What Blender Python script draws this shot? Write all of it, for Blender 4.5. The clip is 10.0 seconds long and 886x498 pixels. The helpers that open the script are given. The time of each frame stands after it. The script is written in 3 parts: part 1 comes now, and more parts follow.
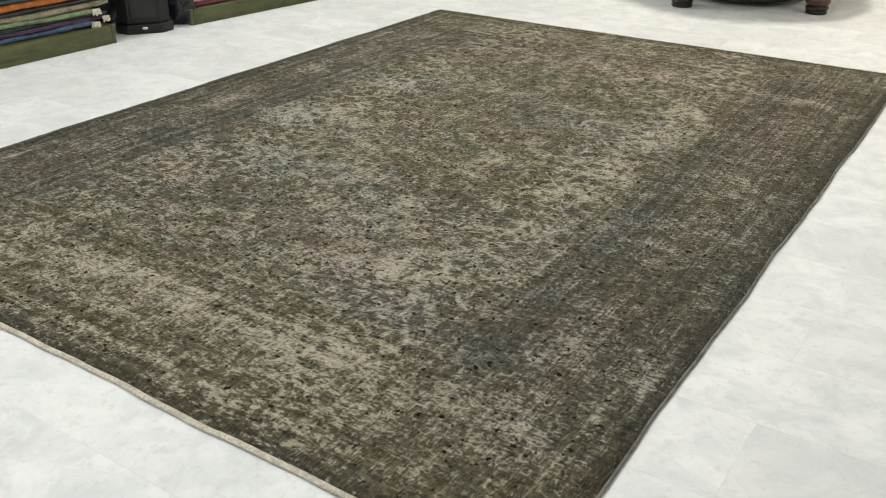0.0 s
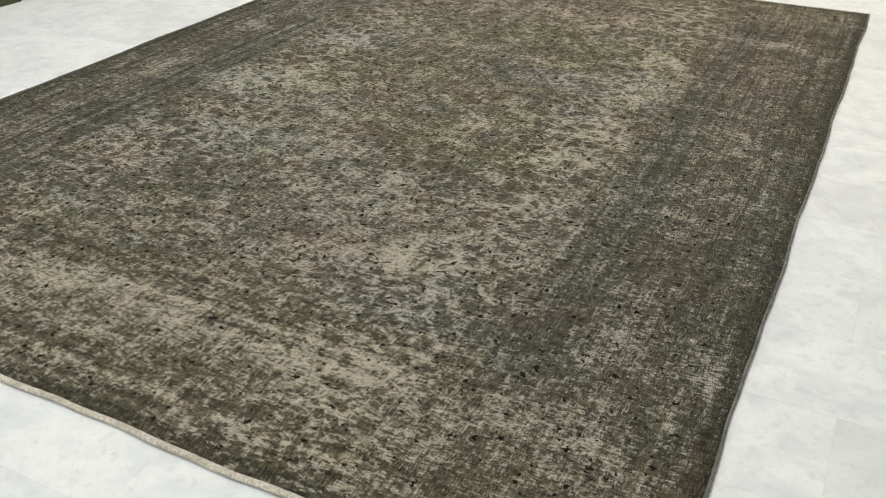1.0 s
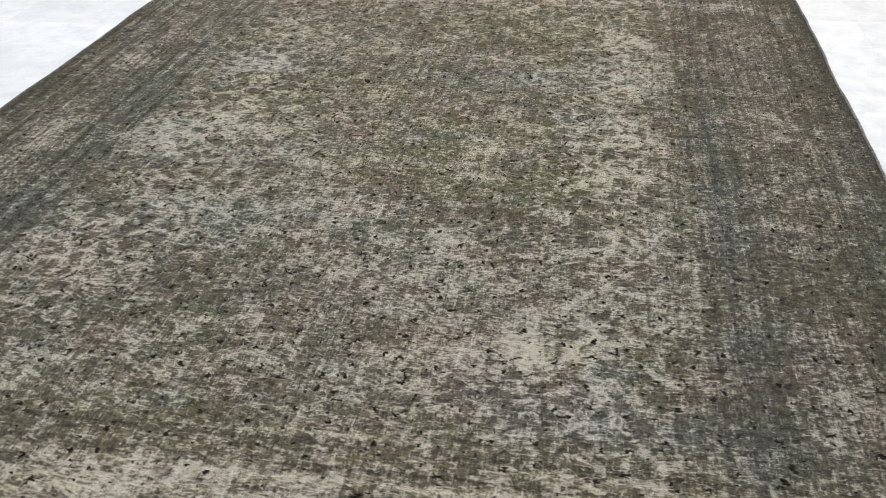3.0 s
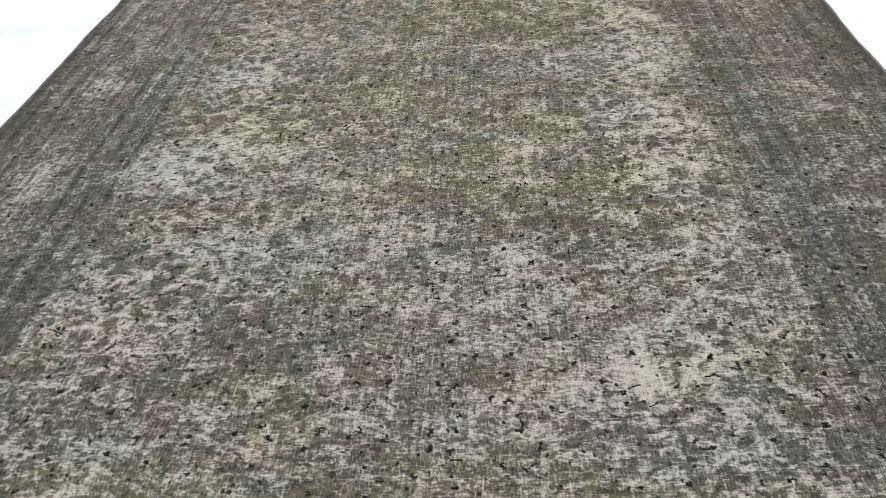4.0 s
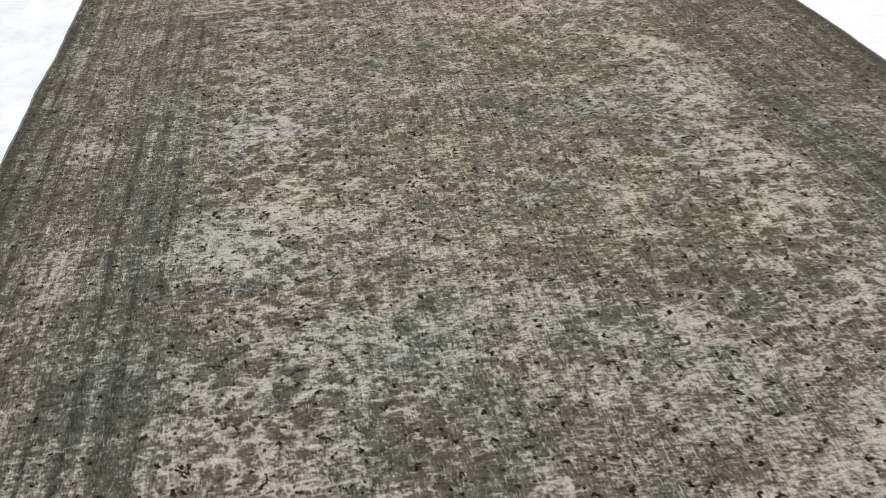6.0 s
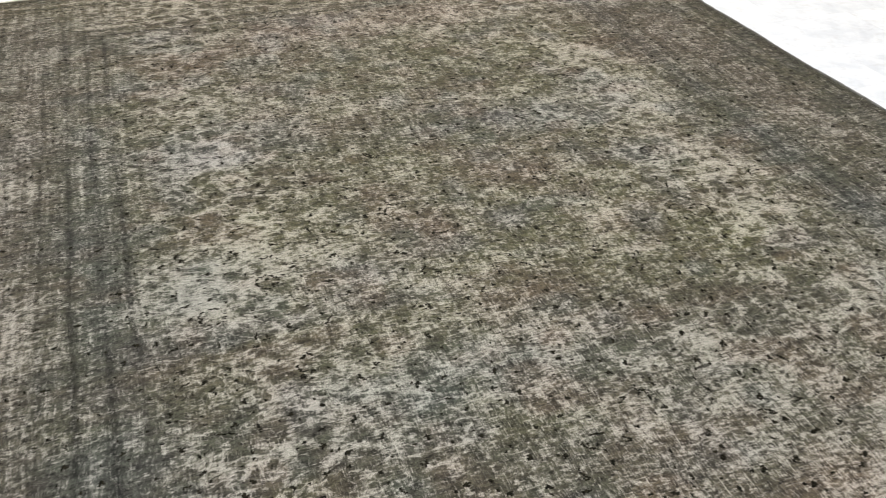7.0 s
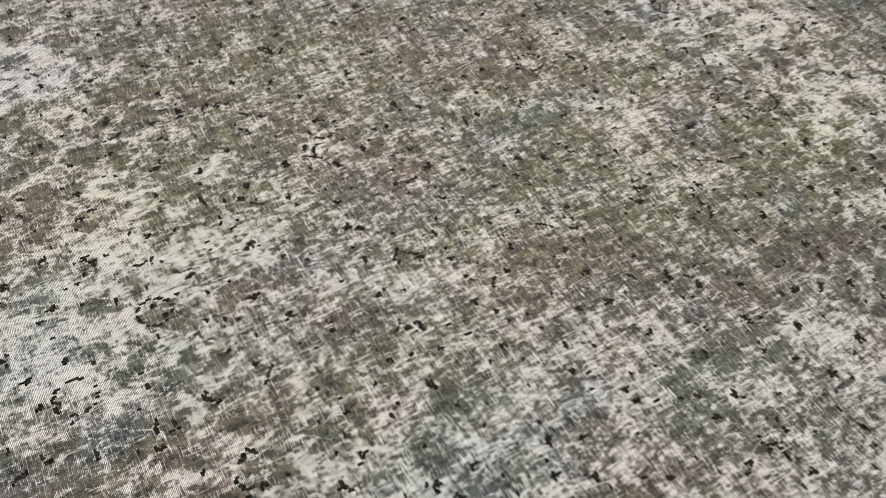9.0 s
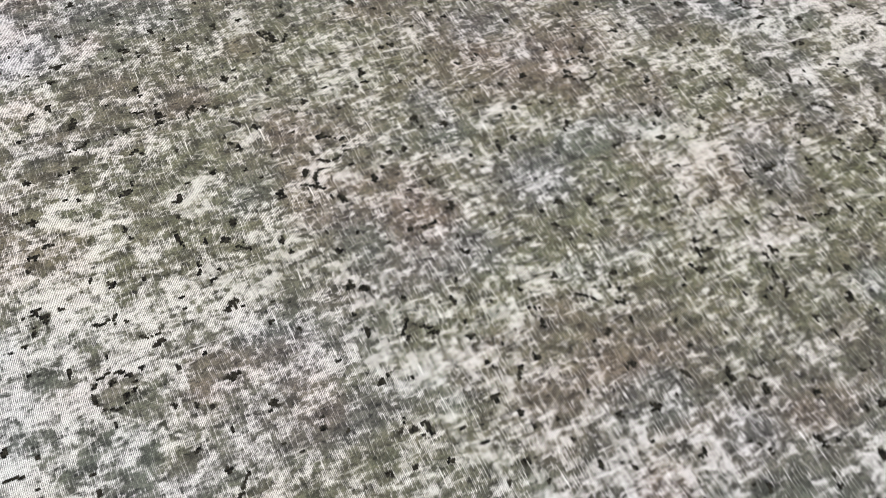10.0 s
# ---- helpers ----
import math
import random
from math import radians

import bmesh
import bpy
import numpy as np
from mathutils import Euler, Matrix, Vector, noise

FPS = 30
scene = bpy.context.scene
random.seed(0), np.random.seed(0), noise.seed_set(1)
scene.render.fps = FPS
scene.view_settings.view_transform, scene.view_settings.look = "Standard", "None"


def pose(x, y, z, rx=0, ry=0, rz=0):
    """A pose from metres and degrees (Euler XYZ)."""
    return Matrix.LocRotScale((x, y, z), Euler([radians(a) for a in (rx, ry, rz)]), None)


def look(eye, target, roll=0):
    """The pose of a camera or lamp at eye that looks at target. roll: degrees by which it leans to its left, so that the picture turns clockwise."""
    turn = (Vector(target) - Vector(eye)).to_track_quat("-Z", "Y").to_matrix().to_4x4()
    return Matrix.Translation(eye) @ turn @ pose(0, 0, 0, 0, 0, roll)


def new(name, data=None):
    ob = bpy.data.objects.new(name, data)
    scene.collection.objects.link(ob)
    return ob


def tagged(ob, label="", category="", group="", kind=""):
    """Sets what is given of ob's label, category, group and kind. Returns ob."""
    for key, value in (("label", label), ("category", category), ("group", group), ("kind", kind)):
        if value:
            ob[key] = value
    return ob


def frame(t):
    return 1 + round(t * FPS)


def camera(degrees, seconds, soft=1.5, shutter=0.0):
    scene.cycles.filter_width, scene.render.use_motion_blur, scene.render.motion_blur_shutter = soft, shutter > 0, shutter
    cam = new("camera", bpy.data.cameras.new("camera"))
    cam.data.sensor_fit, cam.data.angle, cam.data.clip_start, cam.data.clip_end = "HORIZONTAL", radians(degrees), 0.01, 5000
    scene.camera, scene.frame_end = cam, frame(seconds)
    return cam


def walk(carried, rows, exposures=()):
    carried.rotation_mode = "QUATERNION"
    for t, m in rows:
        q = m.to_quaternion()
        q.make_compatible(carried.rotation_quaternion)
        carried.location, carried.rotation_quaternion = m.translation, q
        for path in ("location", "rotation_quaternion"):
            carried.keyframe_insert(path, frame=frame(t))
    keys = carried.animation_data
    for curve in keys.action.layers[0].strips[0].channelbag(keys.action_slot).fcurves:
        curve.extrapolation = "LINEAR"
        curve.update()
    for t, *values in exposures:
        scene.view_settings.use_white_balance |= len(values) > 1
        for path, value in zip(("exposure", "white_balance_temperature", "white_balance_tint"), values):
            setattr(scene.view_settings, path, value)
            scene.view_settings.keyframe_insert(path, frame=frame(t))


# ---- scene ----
cam = camera(52.5, 10.0, soft=1.0, shutter=0.30)
PATH = [
    (0, (0.0072, -0.0171, 1.2798), (-0.8838, 1.3194, 0.4689), 0.1),
    (0.5, (-0.1647, 0.0594, 1.2663), (-0.9846, 1.4121, 0.4059), 0.7),
    (1, (-0.4086, 0.0819, 1.2726), (-1.1043, 1.4652, 0.3555), 0.3),
    (1.5, (-0.5922, 0.1998, 1.2249), (-1.1619, 1.6173, 0.2718), -2.3),
    (2, (-0.8280, 0.3555, 1.2132), (-1.2807, 1.8000, 0.2403), -3.4),
    (2.5, (-1.0701, 0.3636, 1.2222), (-1.4364, 1.8333, 0.2493), -1.7),
    (2.7, (-1.1916, 0.3573, 1.2438), (-1.5165, 1.8387, 0.2745), -1.3),
    (3.8, (-1.6407, 0.5211, 1.2636), (-1.8144, 1.9890, 0.2367), -5.1),
    (4, (-1.7064, 0.5571, 1.2771), (-1.8468, 2.0241, 0.2430), -5.5),
    (4.5, (-1.9098, 0.5697, 1.2843), (-1.9503, 2.0637, 0.2808), -3.6),
    (5, (-2.1366, 0.5814, 1.2915), (-2.0925, 2.1051, 0.3339), -2.0),
    (5.5, (-2.2644, 0.7002, 1.2465), (-2.1483, 2.2032, 0.2637), -2.1),
    (5.7, (-2.3175, 0.7875, 1.2375), (-2.1699, 2.2770, 0.2385), -2.7),
    (6.8, (-2.7081, 1.0755, 1.2825), (-2.2851, 2.4930, 0.2565), -0.0),
    (7, (-2.7315, 1.1133, 1.2753), (-2.2347, 2.5020, 0.2439), 0.4),
    (7.5, (-2.7000, 1.2924, 1.2042), (-2.1123, 2.6280, 0.1494), -0.2),
    (8, (-2.6199, 1.5399, 1.1583), (-2.0286, 2.8404, 0.0648), -1.8),
    (8.5, (-2.6073, 1.7100, 1.1079), (-1.9863, 2.8935, -0.0981), -1.3),
    (9, (-2.6064, 1.9458, 1.0674), (-1.9872, 2.9556, -0.2880), 2.3),
    (9.5, (-2.5353, 2.1015, 1.0503), (-1.9557, 3.0168, -0.3870), 3.9),
    (10, (-2.4354, 2.2572, 1.0386), (-1.9368, 3.1212, -0.4599), 4.5),
]
EXPOSURES = [(0.0, 0.02, 6850, 6), (1.0, 0.0, 6800, 6), (2.5, 0.12, 6450, 9), (4.0, 0.5, 6000, 12), (5.5, 0.36, 6150, 11), (7.0, 0.35, 6350, 11), (8.5, 0.52, 6150, 13), (10.0, 0.94, 5750, 17)]
walk(cam, [(t, look(eye, target, roll)) for t, eye, target, roll in PATH], EXPOSURES)

# ---- world and lamps ----
world = bpy.data.worlds.new("world")
scene.world = world
world.use_nodes = True
world.node_tree.nodes["Background"].inputs["Color"].default_value = (0.75, 0.85, 1.0, 1)
world.node_tree.nodes["Background"].inputs["Strength"].default_value = 0.05

LAMPS = [(-4.6, 1.2), (-4.6, 5.0), (-1.7, -0.2), (-1.7, 3.1), (-1.7, 6.6), (1.0, 2.2), (1.0, 5.8)]
for lx, ly in LAMPS:
    data = bpy.data.lights.new("ceiling_tube", "AREA")
    data.shape, data.size, data.size_y = "RECTANGLE", 1.25 if ly < 6 else 0.8, 0.55 if ly < 6 else 0.4
    data.energy = 60.0 if (lx < 0 and ly > 6) else 15.0 if (lx > 0 and ly < 3) else 44.0 if ly < 0 else 40.0
    data.color = (1.0, 0.90, 0.78) if ly > 5.5 else (1.0, 0.985, 0.96)
    new("ceiling_tube", data).matrix_world = pose(lx, ly, 2.98, 0, 0, 90)


# ---- materials ----
class Graph:
    """Short hand for a node material."""

    def __init__(self, name):
        self.mat = bpy.data.materials.new(name)
        self.mat.use_nodes = True
        self.tree = self.mat.node_tree
        self.bsdf = self.tree.nodes["Principled BSDF"]

    def node(self, kind, **values):
        n = self.tree.nodes.new(kind)
        for key, value in values.items():
            n.inputs[key.replace("_", " ")].default_value = value
        return n

    def link(self, a, b):
        self.tree.links.new(a, b)

    def math(self, op, a, b=None, clamp=False):
        n = self.tree.nodes.new("ShaderNodeMath")
        n.operation, n.use_clamp = op, clamp
        for i, v in enumerate((a, b)):
            if v is None:
                continue
            if isinstance(v, (int, float)):
                n.inputs[i].default_value = v
            else:
                self.link(v, n.inputs[i])
        return n.outputs[0]

    def coords(self, scale=(1, 1, 1), turn=0.0, shift=(0, 0, 0)):
        tc = self.tree.nodes.new("ShaderNodeTexCoord")
        mp = self.tree.nodes.new("ShaderNodeMapping")
        mp.inputs["Scale"].default_value = scale
        mp.inputs["Rotation"].default_value = (0, 0, turn)
        mp.inputs["Location"].default_value = shift
        self.link(tc.outputs["Object"], mp.inputs["Vector"])
        return mp.outputs[0]

    def noise(self, vector, scale, detail=3.0, rough=0.55, warp=0.0):
        n = self.node("ShaderNodeTexNoise", Scale=scale, Detail=detail, Roughness=rough, Distortion=warp)
        if vector is not None:
            self.link(vector, n.inputs["Vector"])
        return n.outputs["Fac"]

    def span(self, fac, a, b, to_a=0.0, to_b=1.0):
        n = self.tree.nodes.new("ShaderNodeMapRange")
        n.interpolation_type = "SMOOTHSTEP"
        for key, v in (("From Min", a), ("From Max", b), ("To Min", to_a), ("To Max", to_b)):
            n.inputs[key].default_value = v
        self.link(fac, n.inputs["Value"])
        return n.outputs[0]

    def mix(self, fac, a, b, blend="MIX"):
        n = self.tree.nodes.new("ShaderNodeMix")
        n.data_type, n.blend_type = "RGBA", blend
        for v, socket in ((fac, n.inputs[0]), (a, n.inputs[6]), (b, n.inputs[7])):
            if isinstance(v, (int, float)):
                socket.default_value = v
            elif isinstance(v, tuple):
                socket.default_value = (*v, 1)
            else:
                self.link(v, socket)
        return n.outputs[2]

    def done(self, color, rough=0.7, bump=None, strength=0.3, distance=0.002, metal=0.0):
        if isinstance(color, tuple):
            self.bsdf.inputs["Base Color"].default_value = (*color, 1)
        else:
            self.link(color, self.bsdf.inputs["Base Color"])
        if isinstance(rough, (int, float)):
            self.bsdf.inputs["Roughness"].default_value = rough
        else:
            self.link(rough, self.bsdf.inputs["Roughness"])
        self.bsdf.inputs["Metallic"].default_value = metal
        if bump is not None:
            n = self.node("ShaderNodeBump", Strength=strength, Distance=distance)
            self.link(bump, n.inputs["Height"])
            self.link(n.outputs[0], self.bsdf.inputs["Normal"])
        return self.mat


def rug_material():
    g = Graph("worn_rug_pile")
    at = g.tree.nodes.new("ShaderNodeAttribute")
    at.attribute_name = "design"
    tint, wear = at.outputs["Color"], at.outputs["Alpha"]
    inner = g.tree.nodes.new("ShaderNodeAttribute")
    inner.attribute_name = "field"
    inside = inner.outputs["Fac"]

    def centred(value, amount):
        return g.math("MULTIPLY", g.math("SUBTRACT", value, 0.5), amount)

    def plan(a, b):
        n = g.tree.nodes.new("ShaderNodeCombineXYZ")
        g.link(a, n.inputs[0])
        g.link(b, n.inputs[1])
        return n.outputs[0]

    def chance(vector):
        n = g.tree.nodes.new("ShaderNodeTexWhiteNoise")
        n.noise_dimensions = "2D"
        g.link(vector, n.inputs["Vector"])
        return n.outputs["Value"]

    # patches where the pile is worn down to the cotton, longer across the rug than along it
    patch = g.noise(g.coords((12, 17, 1)), 1.0, 4.0, 0.6, 0.5)
    fine = g.noise(g.coords((42, 82, 1), shift=(3, 1, 0)), 1.0, 3.0, 0.6, 0.4)
    small = g.noise(g.coords((85, 170, 1), shift=(7, 1, 0)), 1.0, 2.0, 0.55)
    level = g.math("ADD", g.math("ADD", wear, 0.5), g.math("ADD", centred(patch, 0.40), centred(fine, 0.52)))
    # the drawing of flowers and leaves: paler outlines round darker petals
    bend = g.node("ShaderNodeTexNoise", Scale=9.0, Detail=2.0)
    g.link(g.coords(), bend.inputs["Vector"])
    moved = g.tree.nodes.new("ShaderNodeVectorMath")
    moved.operation = "MULTIPLY_ADD"
    moved.inputs[1].default_value = (0.12, 0.12, 0.0)
    g.link(bend.outputs["Color"], moved.inputs[0])
    g.link(g.coords(), moved.inputs[2])
    petals = g.node("ShaderNodeTexVoronoi", Scale=14.5)
    petals.voronoi_dimensions, petals.feature = "2D", "DISTANCE_TO_EDGE"
    g.link(moved.outputs[0], petals.inputs["Vector"])
    level = g.math("ADD", level, g.math("MULTIPLY", g.span(petals.outputs["Distance"], 0.05, 0.34, 0.072, -0.058), inside))
    # thin curling stems of the old drawing
    curl = g.math("ABSOLUTE", g.math("SUBTRACT", g.noise(g.coords((15, 19, 1), shift=(4, 4, 0)), 1.0, 2.0, 0.5, 1.2), 0.5))
    level = g.math("ADD", level, g.math("MULTIPLY", g.span(curl, 0.008, 0.06, 0.085, -0.018), inside))
    # the borders wear in streaks along the warp
    streak = g.noise(g.coords((80, 3.0, 1), shift=(3, 3, 0)), 1.0, 3.0, 0.6)
    level = g.math("ADD", level, g.math("MULTIPLY", centred(streak, 0.32), g.math("SUBTRACT", 1.25, inside)))
    worn = g.math("ADD", level, centred(small, 0.44))
    cover = g.span(worn, 0.395, 0.755)
    # bare cotton threads: warps about 2 mm apart and wefts across them, showing in short lengths
    sep = g.tree.nodes.new("ShaderNodeSeparateXYZ")
    g.link(g.coords(), sep.inputs[0])
    sway = g.math("MULTIPLY", g.noise(g.coords((7, 11, 1)), 1.0, 2.0), 0.012)
    lift = g.math("MULTIPLY", g.noise(g.coords((11, 7, 1), shift=(2, 6, 0)), 1.0, 2.0), 0.012)
    across, along = g.math("ADD", sep.outputs[0], sway), g.math("ADD", sep.outputs[1], lift)

    def threads(a, b, pitch, length, spread, gain, least):
        lane = g.math("FLOOR", g.math("DIVIDE", a, pitch))
        slide = g.math("MULTIPLY", chance(plan(lane, lane)), 9.0)
        seat = g.math("FLOOR", g.math("ADD", g.math("DIVIDE", b, length), slide))
        luck = g.math("MULTIPLY", chance(plan(lane, seat)), spread)
        on = g.math("ADD", g.math("MULTIPLY", g.math("SUBTRACT", cover, luck), gain), least, True)
        ridge = g.span(g.math("SINE", g.math("MULTIPLY", a, 2 * math.pi / pitch)), -0.6, 0.8)
        return on, ridge

    warp, rib = threads(across, along, 0.0021, 0.011, 0.55, 1.4, 0.22)
    weft, row = threads(along, across, 0.0025, 0.009, 1.0, 3.0, -0.3)
    warps = g.math("MULTIPLY", warp, g.math("ADD", g.math("MULTIPLY", rib, 0.90), 0.10))
    wefts = g.math("MULTIPLY", weft, g.math("ADD", g.math("MULTIPLY", row, 0.5), 0.16))
    pale = g.math("MAXIMUM", warps, wefts)
    # single long bare threads; their pale colour also paints in the tiny specular glints
    warp_line = g.span(g.noise(g.coords((250, 15, 1), shift=(1, 7, 0)), 1.0, 2.0, 0.5), 0.68, 0.73)
    weft_line = g.span(g.noise(g.coords((20, 300, 1), shift=(4, 2, 0)), 1.0, 2.0, 0.5), 0.65, 0.70)
    near = g.span(level, 0.38, 0.52, 0.06, 0.8)
    lines_and_glints = g.math("MAXIMUM", warp_line, g.math("MULTIPLY", weft_line, 0.6))
    pale = g.math("MAXIMUM", pale, g.math("MULTIPLY", lines_and_glints, near), True)
    # the dyed wool: tone changes from knot to knot and from patch to patch
    hue = g.node("ShaderNodeTexNoise", Scale=1.0, Detail=4.0, Roughness=0.6)
    g.link(g.coords((14, 22, 1), shift=(2, 8, 0)), hue.inputs["Vector"])
    wool = g.mix(0.10, tint, hue.outputs["Color"], "OVERLAY")
    shade = g.span(g.noise(g.coords((30, 58, 1), shift=(6, 6, 0)), 1.0, 4.0, 0.68), 0.32, 0.68, 0.42, 1.62)
    grain = g.math("ADD", g.math("MULTIPLY", g.math("MULTIPLY", rib, row), 0.55), 0.72)
    speck = g.span(g.noise(g.coords((1, 1.5, 1)), 260.0, 2.0, 0.6), 0.3, 0.7, 0.62, 1.40)
    fleck = g.span(g.noise(g.coords((80, 130, 1), shift=(8, 3, 0)), 1.0, 2.0, 0.5, 0.5), 0.61, 0.68, 1.0, 0.3)
    total = g.math("MULTIPLY", g.math("MULTIPLY", shade, grain), g.math("MULTIPLY", speck, fleck))
    gray = g.tree.nodes.new("ShaderNodeCombineColor")
    for i in range(3):
        g.link(total, gray.inputs[i])
    wool = g.mix(1.0, wool, gray.outputs[0], "MULTIPLY")
    # bare cotton has taken up a little of the dye around it
    stain = g.mix(1.0, tint, (5.6, 5.4, 5.3), "MULTIPLY")
    cotton_color = g.mix(0.38, (0.64, 0.615, 0.57), stain)
    color = g.mix(pale, wool, cotton_color)
    height = g.math("ADD", g.math("MULTIPLY", g.math("ADD", rib, row), 0.2), g.math("ADD", g.math("MULTIPLY", cover, -0.5), g.math("MULTIPLY", speck, 0.3)))
    g.bsdf.inputs["Specular IOR Level"].default_value = 0.15
    return g.done(color, 0.78, height, 0.6, 0.002)


def cloth_material(name, color, other, scale=60.0):
    g = Graph(name)
    a = g.noise(g.coords((1, 1, 1)), scale, 4.0, 0.65)
    b = g.noise(g.coords((1, 1, 1), shift=(3, 3, 1)), scale * 0.12, 3.0, 0.6)
    c = g.mix(g.span(b, 0.4, 0.62), color, other)
    d = g.tree.nodes.new("ShaderNodeCombineColor")
    t = g.span(a, 0.3, 0.7, 0.65, 1.3)
    for i in range(3):
        g.link(t, d.inputs[i])
    return g.done(g.mix(1.0, c, d.outputs[0], "MULTIPLY"), 0.9, a, 0.5, 0.003)


def marble_material():
    g = Graph("white_marble_tile")
    info = g.tree.nodes.new("ShaderNodeObjectInfo")
    tc = g.tree.nodes.new("ShaderNodeNewGeometry")
    shift = g.tree.nodes.new("ShaderNodeVectorMath")
    shift.operation = "ADD"
    spread = g.tree.nodes.new("ShaderNodeCombineXYZ")
    for i, k in enumerate((37.0, 91.0, 53.0)):
        g.link(g.math("MULTIPLY", info.outputs["Random"], k), spread.inputs[i])
    g.link(tc.outputs["Position"], shift.inputs[0])
    g.link(spread.outputs[0], shift.inputs[1])
    v = shift.outputs[0]
    cloud = g.noise(v, 6.5, 6.0, 0.70, 0.5)
    vein = g.noise(v, 2.1, 6.0, 0.55, 1.8)
    ridge = g.math("ABSOLUTE", g.math("SUBTRACT", vein, 0.5))
    veins = g.span(ridge, 0.0, 0.03, 1.0, 0.0)
    veins = g.math("MULTIPLY", veins, g.span(g.noise(v, 1.3, 2.0), 0.48, 0.66))
    tone = g.span(info.outputs["Random"], 0.0, 1.0, 0.0, 1.0)
    dark_tile = g.span(tone, 0.62, 0.95)
    base = g.mix(g.span(cloud, 0.33, 0.74), (0.735, 0.77, 0.81), (0.57, 0.61, 0.665))
    base = g.mix(g.math("MULTIPLY", dark_tile, 0.22), base, (0.50, 0.52, 0.555))
    base = g.mix(g.math("MULTIPLY", veins, 0.14), base, (0.42, 0.43, 0.45))
    spots = g.span(g.noise(v, 55.0, 1.0, 0.5), 0.77, 0.82)
    spots = g.math("MULTIPLY", spots, g.span(g.noise(v, 2.4, 1.0), 0.56, 0.66))
    base = g.mix(g.math("MULTIPLY", spots, 0.6), base, (0.20, 0.21, 0.21))
    pits = g.span(g.noise(v, 34.0, 4.0, 0.65), 0.52, 0.70, 0.0, 0.38)
    base = g.mix(pits, base, (0.50, 0.51, 0.53))
    dust = g.noise(v, 160.0, 3.0, 0.7)
    base = g.mix(g.span(dust, 0.55, 0.8, 0.0, 0.18), base, (0.45, 0.44, 0.42))
    rough = g.span(g.noise(v, 7.0, 4.0, 0.6), 0.3, 0.7, 0.42, 0.60)
    g.bsdf.inputs["Specular IOR Level"].default_value = 0.4
    return g.done(base, rough, g.noise(v, 18.0, 3.0), 0.04, 0.004)


def painted_wood_material(name, paint, bare, axis=1):
    g = Graph(name)
    s = [38, 38, 38]
    s[axis] = 2.2
    grain = g.noise(g.coords(tuple(s)), 1.0, 5.0, 0.65, 0.4)
    blotch = g.noise(g.coords(), 6.0, 4.0, 0.6)
    worn = g.span(g.noise(g.coords((5, 5, 9), shift=(2, 1, 4)), 1.6, 5.0, 0.7), 0.56, 0.7)
    c = g.mix(g.span(grain, 0.3, 0.75), paint, tuple(v * 0.45 for v in paint))
    c = g.mix(g.span(blotch, 0.35, 0.75, 0.0, 0.6), c, tuple(v * 1.5 for v in paint))
    c = g.mix(g.math("MULTIPLY", worn, 0.55), c, bare)
    return g.done(c, g.span(grain, 0.3, 0.7, 0.5, 0.75), grain, 0.5, 0.003)


def dark_wood_material():
    g = Graph("dark_turned_wood")
    grain = g.noise(g.coords((30, 30, 4)), 1.0, 5.0, 0.6, 0.5)
    c = g.mix(g.span(grain, 0.3, 0.7), (0.085, 0.028, 0.012), (0.022, 0.009, 0.005))
    return g.done(c, 0.28, grain, 0.15, 0.001)


def plain_material(name, color, rough=0.6, amount=0.25, scale=40.0, metal=0.0):
    g = Graph(name)
    a = g.noise(g.coords(), scale, 4.0, 0.6)
    b = g.noise(g.coords(shift=(1, 2, 3)), scale * 0.08, 3.0, 0.6)
    m = g.math("MULTIPLY", g.span(a, 0.3, 0.7, 1 - amount, 1 + amount), g.span(b, 0.3, 0.7, 1 - amount, 1 + amount))
    d = g.tree.nodes.new("ShaderNodeCombineColor")
    for i in range(3):
        g.link(m, d.inputs[i])
    return g.done(g.mix(1.0, color, d.outputs[0], "MULTIPLY"), rough, a, 0.15, 0.001, metal)


def knot_material():
    g = Graph("dark_wool_knots")
    geo = g.tree.nodes.new("ShaderNodeNewGeometry")
    r = g.span(geo.outputs["Random Per Island"], 0.0, 1.0)
    c = g.mix(r, (0.004, 0.004, 0.003), (0.020, 0.018, 0.012))
    g.bsdf.inputs["Specular IOR Level"].default_value = 0.05
    return g.done(c, 0.95, g.noise(g.coords(), 500.0, 2.0), 0.6, 0.001)


M_RUG = rug_material()
M_KNOT = knot_material()
M_MARBLE = marble_material()
M_GROUT = plain_material("tile_joint_cement", (0.60, 0.61, 0.62), 0.85, 0.1)
M_WALL = plain_material("wall_paint", (0.72, 0.70, 0.66), 0.8, 0.05, 12.0)
M_CEIL = plain_material("ceiling_paint", (0.80, 0.79, 0.77), 0.85, 0.04, 12.0)
M_KILIM = cloth_material("cream_cotton_end", (0.52, 0.50, 0.45), (0.42, 0.40, 0.35), 220.0)
M_CORD = cloth_material("grey_wool_overcast", (0.17, 0.17, 0.165), (0.105, 0.10, 0.095), 260.0)
M_GREEN = painted_wood_material("green_painted_wood", (0.070, 0.080, 0.030), (0.17, 0.14, 0.085))
M_GREEN_END = painted_wood_material("green_painted_wood_end", (0.080, 0.085, 0.038), (0.19, 0.16, 0.10), 0)
M_WOOD = dark_wood_material()
M_FOOT = plain_material("blackened_foot_ring", (0.012, 0.009, 0.008), 0.35, 0.3)
M_BLACK = plain_material("black_plastic", (0.0025, 0.0025, 0.003), 0.55, 0.3, 90.0)
M_BLACK_B = plain_material("black_plastic_panel", (0.007, 0.007, 0.009), 0.35, 0.2, 120.0)
